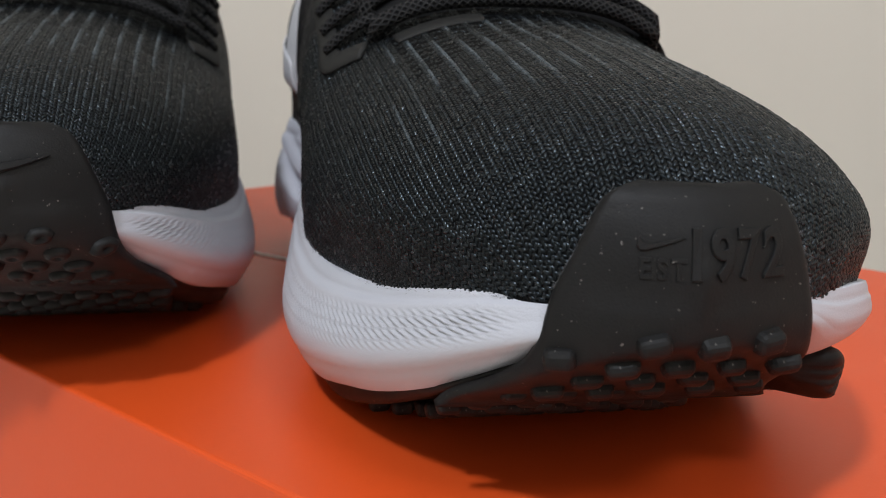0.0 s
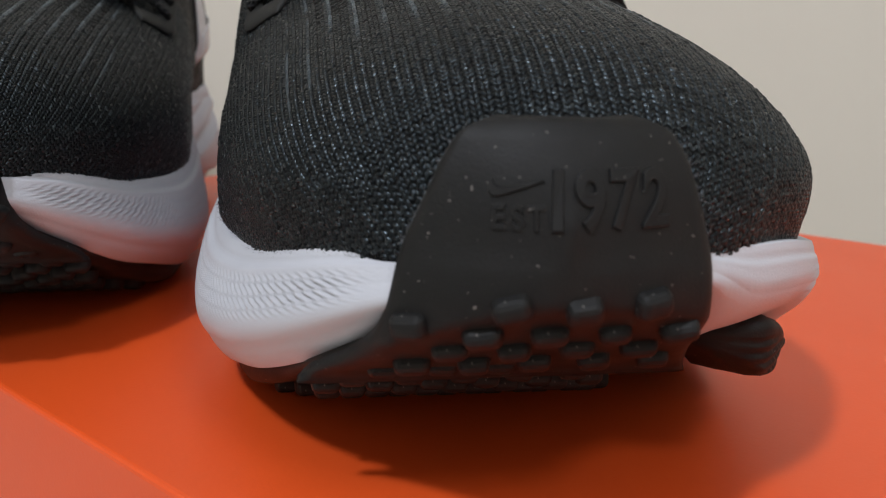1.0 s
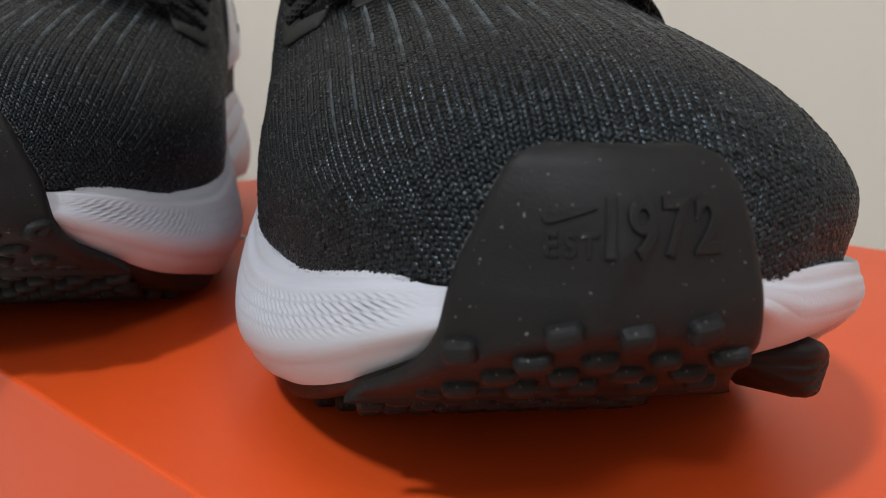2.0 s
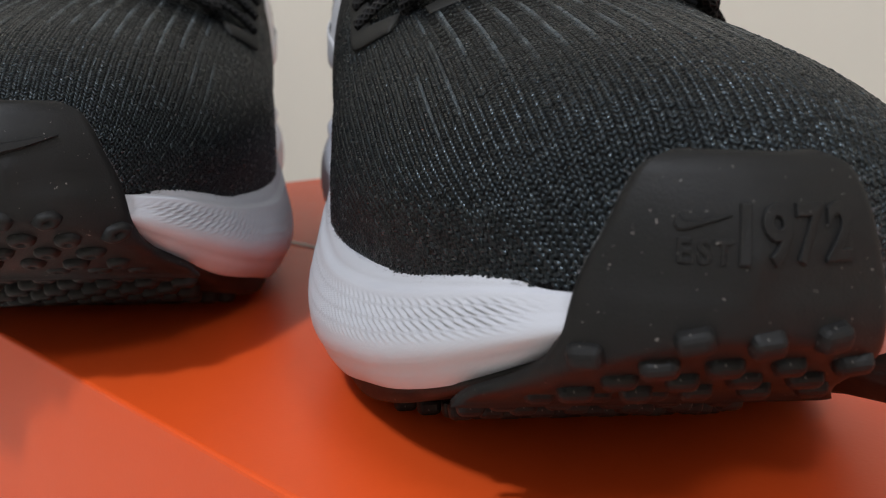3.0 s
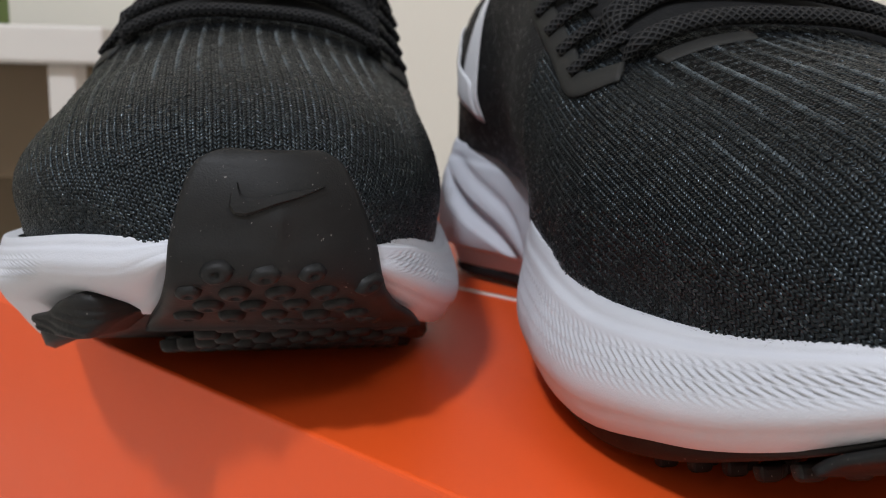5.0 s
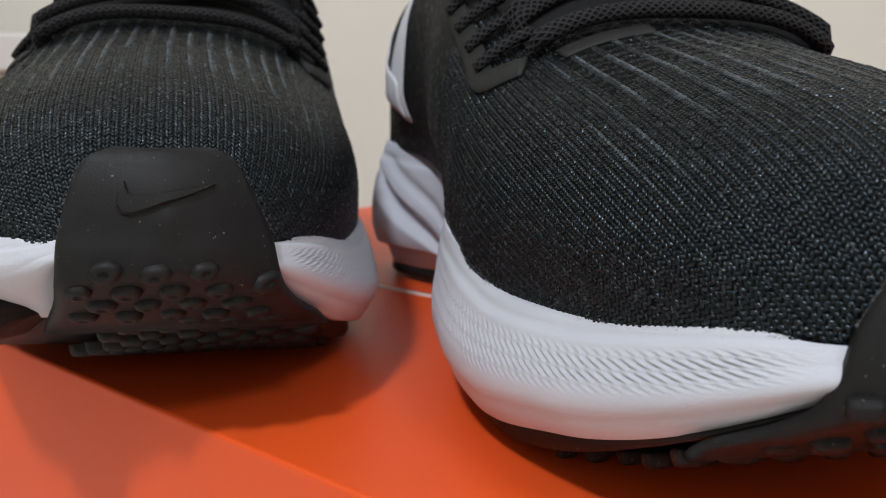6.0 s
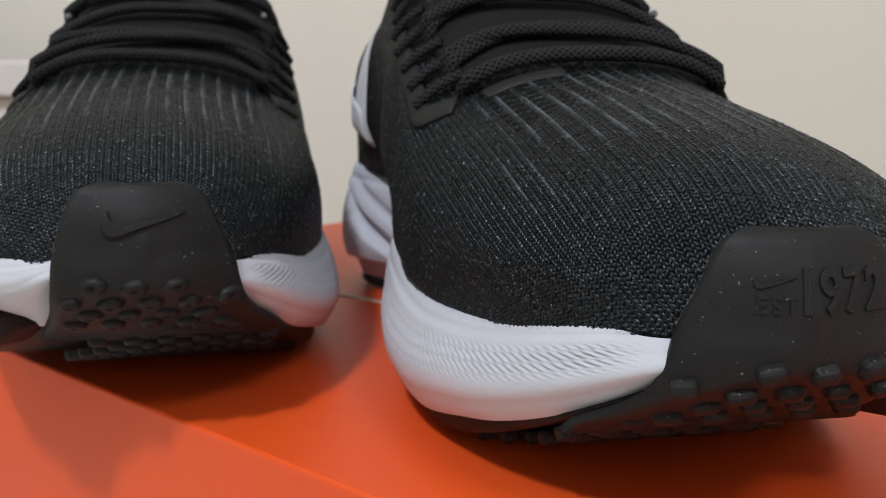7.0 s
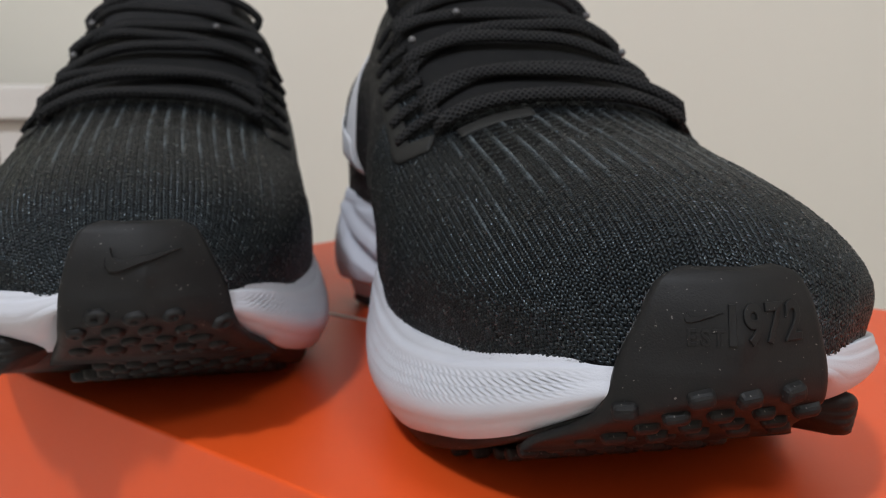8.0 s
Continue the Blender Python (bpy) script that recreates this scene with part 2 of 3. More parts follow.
# ---- the shoes ----
LONG = 0.302
side_l = curve((0.07, 0.0645), (0.10, 0.0625), (0.15, 0.047), (0.20, 0.034), (0.257, 0.027))
side_m = curve((0.105, 0.0600), (0.13, 0.0582), (0.155, 0.0515), (0.18, 0.0435), (0.205, 0.0405), (0.225, 0.0440), (0.243, 0.0570), (0.257, 0.0635))
knit_m = curve((0.105, 0.0), (0.13, 0.0), (0.16, 0.0015), (0.20, 0.0050), (0.225, 0.0042), (0.243, -0.0018), (0.257, -0.0046), (0.302, -0.0030))
MID = -0.0165
rim_z = curve((0, 0.0456), (0.012, 0.0443), (0.02, 0.0431), (0.03, 0.0409), (0.045, 0.0378), (0.06, 0.0360), (0.08, 0.0352), (0.10, 0.0374), (0.12, 0.0405), (0.15, 0.0440), (0.18, 0.0448), (0.21, 0.0478), (0.24, 0.0528), (LONG, 0.0555))
top_z = curve((0, 0.0500), (0.004, 0.0590), (0.010, 0.0655), (0.0175, 0.0705), (0.031, 0.0755), (0.067, 0.083), (0.114, 0.0920), (0.13, 0.0985), (0.15, 0.109), (0.17, 0.121), (0.19, 0.133), (0.208, 0.141), (0.235, 0.118), (0.262, 0.112), (0.285, 0.118), (LONG, 0.108))
boxy = curve((0, 2.1), (0.065, 2.1), (0.114, 2.45), (0.15, 3.3), (0.20, 4.0), (LONG, 4.0))
centre = curve((0, 0), (0.12, 0), (0.20, -0.008), (LONG, MID))


def half(h, lateral):
    """How far the sole's outline lies from the line r = 0 at h metres from the toe."""
    a, w, e = (0.07, 0.0645, 1.8) if lateral else (0.105, 0.0600, 1.8)
    h = np.asarray(h, float)
    toe = w * (1 - np.clip(1 - h / a, 0, 1) ** e) ** (1 / e)
    mid = side_l(h) if lateral else side_m(h)
    t = np.clip((h - 0.257) / (LONG - 0.257), 0, 1)
    heel = (0.0425 if lateral else 0.0470) * np.sqrt(np.maximum(0, 1 - t ** 2.4)) + (MID if lateral else -MID)
    return np.where(h < a, toe, np.where(h < 0.257, mid, heel))


def under_z(h):
    """The height of the sole's underside: the toe springs up from the box."""
    return 0.0018 + 0.0385 * np.clip(1 - np.asarray(h) / 0.090, 0, 1) ** 1.8 + 0.004 * np.clip((np.asarray(h) - 0.27) / 0.03, 0, 1) ** 2


foam_lift = curve((0.0, 0.0028), (0.006, 0.0016), (0.02, 0.0010), (0.03, 0.0016), (0.045, 0.0032), (0.06, 0.0050), (0.08, 0.0050), (0.10, 0.0046), (0.14, 0.0042), (0.20, 0.0040), (0.24, 0.0036), (0.27, 0.0028), (LONG, 0.0028))


def lateral_lift(h):
    """How much higher the foam's lower edge lies on the lateral side, behind the toe."""
    return 0.0078 * smooth(h, 0.008, 0.034) * (1 - smooth(h, 0.052, 0.095))


def outline(step):
    """The sole's outline from the toe along the medial side to the heel and back, evenly spaced: points, outward normals, length along."""
    t = np.linspace(0, 1, 1200)
    h = LONG * np.where(t < 0.5, 2 * t * t, 1 - 2 * (1 - t) ** 2)
    med = np.stack((-half(h, False), h), 1)
    lat = np.stack((half(h, True), h), 1)
    loop = np.concatenate((med, lat[::-1][1:-1]))
    loop = np.concatenate((loop, loop[:1]))
    d = np.concatenate(([0], np.cumsum(np.linalg.norm(np.diff(loop, axis=0), axis=1))))
    n = int(d[-1] / step)
    s = np.linspace(0, d[-1], n, endpoint=False)
    p = np.stack((np.interp(s, d, loop[:, 0]), np.interp(s, d, loop[:, 1])), 1)
    k = max(2, int(0.002 / step))
    q = sum(np.roll(p, j, 0) for j in range(-k, k + 1)) / (2 * k + 1)
    tang = np.roll(q, -1, 0) - np.roll(q, 1, 0)
    nor = np.stack((-tang[:, 1], tang[:, 0]), 1) * -1
    nor /= np.linalg.norm(nor, axis=1)[:, None]
    out = np.sign(np.sum(nor * (q - np.array([0, 0.12])), axis=1).sum())
    return q, nor * out, s


def upper_half(h, lateral):
    """Half-width of the knit at the rim, from the centre line."""
    h = np.asarray(h, float)
    inset = 0.0002 - (0.0020 if lateral else 0.0) * smooth(h, 0.008, 0.03) * (1 - smooth(h, 0.05, 0.09)) + (0.0030 if lateral else 0.0030) * smooth(h, 0.020, 0.085) * (1 - 0.9 * smooth(h, 0.10, 0.15))
    if not lateral:
        inset = inset - knit_m(h)
    return np.maximum(half(np.clip(h - 0.0012, 0, LONG - 0.0045), lateral) - inset + (centre(h) if not lateral else -centre(h)), 0.0004)


def upper_point(h, a):
    """A point of the knit: h metres from the toe, a from 0 (lateral rim) over pi/2 (top) to pi (medial rim)."""
    c, s = np.cos(a), np.sin(a)
    power = 2 / (boxy(h) + np.where(c > 0, -0.12 * (1 - smooth(h, 0.05, 0.12)), 0) * np.abs(c) ** 0.5)
    c, s = np.sign(c) * np.abs(c) ** power, np.abs(s) ** power
    w = np.where(c > 0, upper_half(h, True), upper_half(h, False))
    rim = np.minimum(a, np.pi - a)
    tuck = 0.03 + np.where(c > 0, 0.085, 0.052) * smooth(h, 0.006, 0.02) * (1 - smooth(h, 0.06, 0.10))
    w = w * (1.005 - tuck * (1 - smooth(rim, 0, 0.55)) ** 1.5)
    w = w + np.where(c > 0, 0, 0.0080 * smooth(h, 0.13, 0.17) * (1 - smooth(h, 0.235, 0.262)) * smooth(s, 0.02, 0.35))
    lean_in = 1 - np.where(c > 0, 0.12, 0.05 * (1 - smooth(h, 0.20, 0.24))) * smooth(h, 0.10, 0.17) * s ** 1.5
    zr, zt = rim_z(h) - 0.0015, top_z(h)
    return np.stack((centre(h) + w * c * lean_in, h + 0 * c, zr + (zt - zr) * s), -1)


def toe_front(r, z):
    """How far back the shoe's front surface lies at r metres from the middle and the height z."""
    hs = np.concatenate((np.linspace(0, 0.06, 400),))
    if z > 0.0445:
        zr, zt = rim_z(hs), top_z(hs)
        w = upper_half(hs, r > 0)
        inside = (np.abs(r) / w) ** 2 + (np.clip(z - zr, 0, None) / (zt - zr)) ** 2 < 1
    else:
        inside = (half(hs, r > 0) > abs(r)) & (under_z(hs) < z)
    return hs[np.argmax(inside)] if inside.any() else 0.06


bumper_m = curve((0.0215, 0.0350), (0.0245, 0.0322), (0.028, 0.0276), (0.032, 0.0245), (0.037, 0.0224), (0.0455, 0.0203), (0.0535, 0.0168), (0.058, 0.0146), (0.0612, 0.0120), (0.0627, 0.0085))
bumper_l = curve((0.0215, 0.0262), (0.025, 0.0248), (0.029, 0.0230), (0.037, 0.0212), (0.0455, 0.0204), (0.0535, 0.0184), (0.058, 0.0168), (0.0612, 0.0142), (0.0627, 0.0105))


def bumper_grid(n_r=61, n_z=60):
    """The rubber toe bumper: one sheet over the toe's front, a little proud of foam and knit."""
    zs = np.linspace(0.0627, 0.0215, n_z)
    cols = np.linspace(-1, 1, n_r)
    r = np.array([[c * float(bumper_l(z) if c > 0 else bumper_m(z)) for c in cols] for z in zs])
    f = np.array([[toe_front(x, z) for x in row] for row, z in zip(r, zs)])
    first = f.copy()
    for _ in range(40):
        g = np.pad(f, 1, mode="edge")
        f = (g[1:-1, 1:-1] * 2 + g[:-2, 1:-1] + g[2:, 1:-1] + g[1:-1, :-2] + g[1:-1, 2:]) / 6
        f = np.minimum(f, first + 0.0006)
    pts = np.stack((r, f, np.repeat(zs[:, None], n_r, 1)), -1)
    du = np.gradient(pts, axis=1)
    dv = np.gradient(pts, axis=0)
    nor = np.cross(du, dv)
    nor /= np.maximum(np.linalg.norm(nor, axis=2), 1e-9)[..., None]
    nor *= -np.sign(nor[..., 1:2] + 1e-12)
    for _ in range(4):
        g = np.pad(nor, ((1, 1), (1, 1), (0, 0)), mode="edge")
        nor = g[1:-1, 1:-1] + g[:-2, 1:-1] + g[2:, 1:-1] + g[1:-1, :-2] + g[1:-1, 2:]
        nor /= np.linalg.norm(nor, axis=2)[..., None]
    return pts, nor, zs


def bumper_at(pts, nor, r, z, proud):
    """The bumper's surface at r and z, between the sheet's points: the place and the normal."""
    zs = pts[:, 0, 2]
    y = float(np.clip((zs[0] - z) / (zs[0] - zs[1]), 0, len(zs) - 1.001))
    i, fy = int(y), y - int(y)
    out, face = np.zeros(3), np.zeros(3)
    for a, w in ((i, 1 - fy), (i + 1, fy)):
        for k in range(3):
            out[k] += w * np.interp(r, pts[a, :, 0], pts[a, :, k])
            face[k] += w * np.interp(r, pts[a, :, 0], nor[a, :, k])
    face /= np.linalg.norm(face)
    return Vector(out + face * proud), Vector(face)


def facing(place, normal, up=Vector((0, 0, 1))):
    """A pose at place whose z is the normal and whose y points up."""
    z = normal.normalized()
    x = up.cross(z).normalized()
    y = z.cross(x)
    return Matrix.Translation(place) @ Matrix((x, y, z)).transposed().to_4x4()


def tube(path, wide, thick, material, name, parent, turns=12, side=None, label="", faces=None):
    """A flat cord along a path of points; faces: the normals of the surface that it lies on."""
    p = np.array(path, float)
    t = np.gradient(p, axis=0)
    t /= np.linalg.norm(t, axis=1)[:, None]
    ref = np.array(side if side is not None else (0, 1, 0.35), float)
    rows, uv = [], []
    length = np.concatenate(([0], np.cumsum(np.linalg.norm(np.diff(p, axis=0), axis=1))))
    for i, (q, d, l) in enumerate(zip(p, t, length)):
        a = np.cross(d, np.array(faces[i], float)) if faces is not None else ref - d * (ref @ d)
        a /= np.linalg.norm(a)
        b = np.cross(d, a)
        ang = np.linspace(0, 2 * np.pi, turns, endpoint=False)
        rows.append([tuple(q + a * wide / 2 * np.cos(x) + b * thick / 2 * np.sin(x)) for x in ang])
        uv.append([(x / 6.283 * (wide + thick) * 1.6, l) for x in ang])
    bm = grid(rows, closed=True, uv=uv)
    bm.verts.ensure_lookup_table()
    bm.faces.new(bm.verts[:turns])
    bm.faces.new(bm.verts[-turns:])
    bmesh.ops.recalc_face_normals(bm, faces=bm.faces)
    return part(name, bm, material, parent, label)


def letters(text, size, depth):
    """Raised writing as a bmesh, centred, in the built-in font."""
    cu = bpy.data.curves.new("writing", "FONT")
    cu.body, cu.size, cu.extrude, cu.align_x, cu.align_y = text, size, depth, "CENTER", "CENTER"
    cu.offset = size * 0.015
    cu.bevel_depth, cu.bevel_resolution = size * 0.02, 1
    ob = bpy.data.objects.new("writing", cu)
    scene.collection.objects.link(ob)
    me = bpy.data.meshes.new_from_object(ob.evaluated_get(bpy.context.evaluated_depsgraph_get()))
    bm = bmesh.new()
    bm.from_mesh(me)
    for v in bm.verts:
        v.co.x *= 0.74
    bpy.data.objects.remove(ob)
    bpy.data.meshes.remove(me)
    return bm


def strip(low, high, depth):
    """A raised strip between two rows of points (x, y), bevelled at its edge, to be laid on a surface."""
    bm = bmesh.new()
    rows = []
    for (x0, y0), (x1, y1) in zip(low, high):
        q = [(x0, y0, -0.0004), (x0, y0, depth * 0.6)]
        q += [(x0 + (x1 - x0) * t, y0 + (y1 - y0) * t, depth) for t in (0.15, 0.5, 0.85)]
        q += [(x1, y1, depth * 0.6), (x1, y1, -0.0004)]
        rows.append([bm.verts.new(p) for p in q])
    for a, b in zip(rows, rows[1:]):
        for k in range(6):
            bm.faces.new((a[k], a[k + 1], b[k + 1], b[k]))
    bm.faces.new(rows[0])
    bm.faces.new(rows[-1])
    bmesh.ops.recalc_face_normals(bm, faces=bm.faces)
    return bm


def tick_shape(long_, high, depth):
    """A plain raised wedge-shaped mark: a short hook and a long rising arm."""
    lo = [(-0.44, 0.42), (-0.50, 0.1), (-0.52, -0.25), (-0.47, -0.48), (-0.36, -0.5), (-0.22, -0.38), (0.0, -0.16), (0.25, 0.09), (0.5, 0.36)]
    hi = [(-0.43, 0.43), (-0.41, 0.25), (-0.38, 0.10), (-0.33, 0.02), (-0.26, 0.01), (-0.16, 0.06), (0.03, 0.17), (0.26, 0.28), (0.5, 0.38)]
    dense = [[(np.interp(t, range(9), [p[0] for p in row]) * long_, np.interp(t, range(9), [p[1] for p in row]) * high) for t in np.linspace(0, 8, 25)] for row in (lo, hi)]
    return strip(*dense, depth)


def lug_mesh():
    bm = box(bmesh.new(), -0.0026, 0.0026, -0.0018, 0.0018, -0.0012, 0.0021)
    for v in bm.verts:
        if v.co.z > 0:
            v.co.x *= 0.86
            v.co.y *= 0.80
    bmesh.ops.bevel(bm, geom=list(bm.edges), offset=0.0011, segments=3, profile=0.5, affect="EDGES")
    me = bpy.data.meshes.new("lug")
    bm.to_mesh(me)
    bm.free()
    me.materials.append(RUBBER)
    return me


def dimpled_lug_mesh():
    """A low rounded six-sided lug with a small diamond pit in its top."""
    corners = 12
    rows = []
    for size, z in ((1.06, -0.0014), (1.0, 0.0002), (0.90, 0.0010), (0.72, 0.0015), (0.34, 0.0017), (0.20, 0.0011), (0.02, 0.0010)):
        row = []
        for k in range(corners):
            a = 2 * math.pi * k / corners
            flat_side = 1.0 if k % 2 == 0 else 0.93
            row.append((0.0032 * size * flat_side * math.cos(a), 0.0021 * size * flat_side * math.sin(a), z))
        rows.append(row)
    bm = grid(rows, closed=True)
    bmesh.ops.recalc_face_normals(bm, faces=bm.faces)
    me = bpy.data.meshes.new("lug")
    bm.to_mesh(me)
    bm.free()
    me.materials.append(RUBBER)
    for p in me.polygons:
        p.use_smooth = True
    return me


LUG = lug_mesh()
DIMPLED_LUG = dimpled_lug_mesh()


def stitch_mesh(pts, girth, run, m):
    """Knit stitches laid in wales along the upper's forefoot: pairs of short raised loops, joined into one mesh."""
    du, dv = np.gradient(pts, axis=1), np.gradient(pts, axis=0)
    nor = np.cross(du, dv)
    nor /= np.maximum(np.linalg.norm(nor, axis=2), 1e-12)[..., None]
    if nor[60, pts.shape[1] // 2, 2] < 0:
        nor = -nor
    rng = np.random.default_rng(5)
    pitch, row = 0.00172, 0.00106
    P, N, T, U = [], [], [], []
    front = pts[:, 0, 1] < 0.150
    for w in range(-51, 52):
        u = w * pitch
        ok = [i for i in range(len(pts)) if front[i] and girth[i, 0] + 0.0004 < u < girth[i, -1] - 0.0004]
        if len(ok) < 6:
            continue
        p = np.array([[np.interp(u, girth[i], pts[i, :, c]) for c in range(3)] for i in ok])
        n = np.array([[np.interp(u, girth[i], nor[i, :, c]) for c in range(3)] for i in ok])
        g = np.array([np.interp(u, girth[i], run[i]) for i in ok])
        d = np.concatenate(([0], np.cumsum(np.linalg.norm(np.diff(p, axis=0), axis=1))))
        at = np.arange(0.0002 + (w % 2) * row / 2, d[-1], row)
        at = at + rng.normal(0, 0.00006, len(at))
        ahead, back = at + 0.0003, at - 0.0003
        pos = np.stack([np.interp(at, d, p[:, c]) for c in range(3)], 1)
        tan = np.stack([np.interp(ahead, d, p[:, c]) - np.interp(back, d, p[:, c]) for c in range(3)], 1)
        nn = np.stack([np.interp(at, d, n[:, c]) for c in range(3)], 1)
        along = np.interp(at, d, g)
        rib = smooth(along, 0.032, 0.056) * (1 - (float(smooth(u, 0.026, 0.042)) if u > 0 else float(smooth(-u, 0.050, 0.062))))
        sink = (0.00012 if w % 3 == 0 else -0.00006) * rib
        keep = np.ones(len(at), bool)
        if w % 3:
            keep &= ~((along > 0.086) & (rib > 0.5) & ((np.arange(len(at)) // 2 + w // 3) % 2 == 0))
        half_w = np.where(pos[:, 0] > 0, bumper_l(pos[:, 2]), bumper_m(pos[:, 2]))
        keep &= ~((pos[:, 2] < 0.0622) & (np.abs(pos[:, 0]) < half_w - 0.0004) & (pos[:, 1] < 0.03))
        pos = pos + nn * sink[:, None]
        P.append(pos[keep]), N.append(nn[keep]), T.append(tan[keep])
        U.append(np.stack((np.full(keep.sum(), u), along[keep]), 1))
    P, N, T, U = (np.concatenate(a) for a in (P, N, T, U))
    N /= np.linalg.norm(N, axis=1)[:, None]
    T -= N * np.sum(N * T, axis=1)[:, None]
    T /= np.linalg.norm(T, axis=1)[:, None]
    B = np.cross(N, T)
    count = len(P)
    verts = np.zeros((count, 2, 4, 4, 3))
    for k, sgn in enumerate((-1, 1)):
        a = np.radians(31 + rng.normal(0, 9, count))[:, None]
        way = T * np.cos(a) + B * sgn * np.sin(a)
        across = np.cross(N, way)
        mid = P + B * sgn * 0.00040 + N * rng.normal(0, 0.00006, count)[:, None]
        for i, (l, wd, hg) in enumerate(((-0.5, 0.35, 0.1), (-0.2, 1.0, 1.0), (0.2, 1.0, 1.0), (0.5, 0.4, 0.1))):
            for j, ph in enumerate((0.0, math.pi / 3, 2 * math.pi / 3, math.pi)):
                verts[:, k, i, j] = mid + way * l * 0.00132 + across * (wd * 0.00034 * math.cos(ph)) + N * (hg * 0.00033 * (math.sin(ph) - 0.25))
    verts[..., 0] *= m
    quads = []
    for i in range(3):
        for j in range(3):
            q = (i * 4 + j, i * 4 + j + 1, i * 4 + j + 5, i * 4 + j + 4)
            quads.append(q if m > 0 else q[::-1])
    quads = np.array(quads)
    loops = (np.arange(count * 2)[:, None, None] * 16 + quads[None]).reshape(-1)
    me = bpy.data.meshes.new("knit_stitches")
    me.vertices.add(count * 32)
    me.vertices.foreach_set("co", verts.reshape(-1).astype(np.float32))
    me.loops.add(len(loops))
    me.loops.foreach_set("vertex_index", loops.astype(np.int32))
    me.polygons.add(len(loops) // 4)
    me.polygons.foreach_set("loop_start", np.arange(0, len(loops), 4, dtype=np.int32))
    me.polygons.foreach_set("use_smooth", np.ones(len(loops) // 4, bool))
    layer = me.uv_layers.new(name="UVMap")
    both = np.repeat(U[:, None], 2, axis=1)
    both[:, 1, 0] += 10.0
    layer.data.foreach_set("uv", np.repeat(both.reshape(-1, 2), 36, axis=0).reshape(-1).astype(np.float32))
    me.update(calc_edges=True)
    me.materials.append(STITCH)
    return me


def fibre_mesh(roots, normals, m):
    """Short stray fibres at the knit's edge: thin bent slivers, joined into one mesh."""
    rng = np.random.default_rng(11)
    verts, faces = [], []
    for root, normal in zip(roots, normals):
        way = normal + rng.normal(0, 0.55, 3)
        way /= np.linalg.norm(way)
        bend = rng.normal(0, 0.35, 3)
        across = np.cross(way, rng.normal(0, 1, 3))
        across *= 0.00005 / np.linalg.norm(across)
        over = np.cross(way, across)
        size = rng.uniform(0.0004, 0.0011)
        start = len(verts)
        for f, wide in ((-0.3, 1.0), (0.4, 0.8), (1.0, 0.3)):
            at = root + (way * f + bend * f * f) * size
            for c in (across, -0.5 * across + 0.87 * over, -0.5 * across - 0.87 * over):
                q = at + c * wide
                verts.append((q[0] * m, q[1], q[2]))
        for a in (0, 3):
            for k in range(3):
                faces.append((start + a + k, start + a + (k + 1) % 3, start + a + 3 + (k + 1) % 3, start + a + 3 + k))
    me = bpy.data.meshes.new("edge_fibres")
    me.from_pydata(verts, [], faces)
    me.materials.append(FIBRE)
    return me


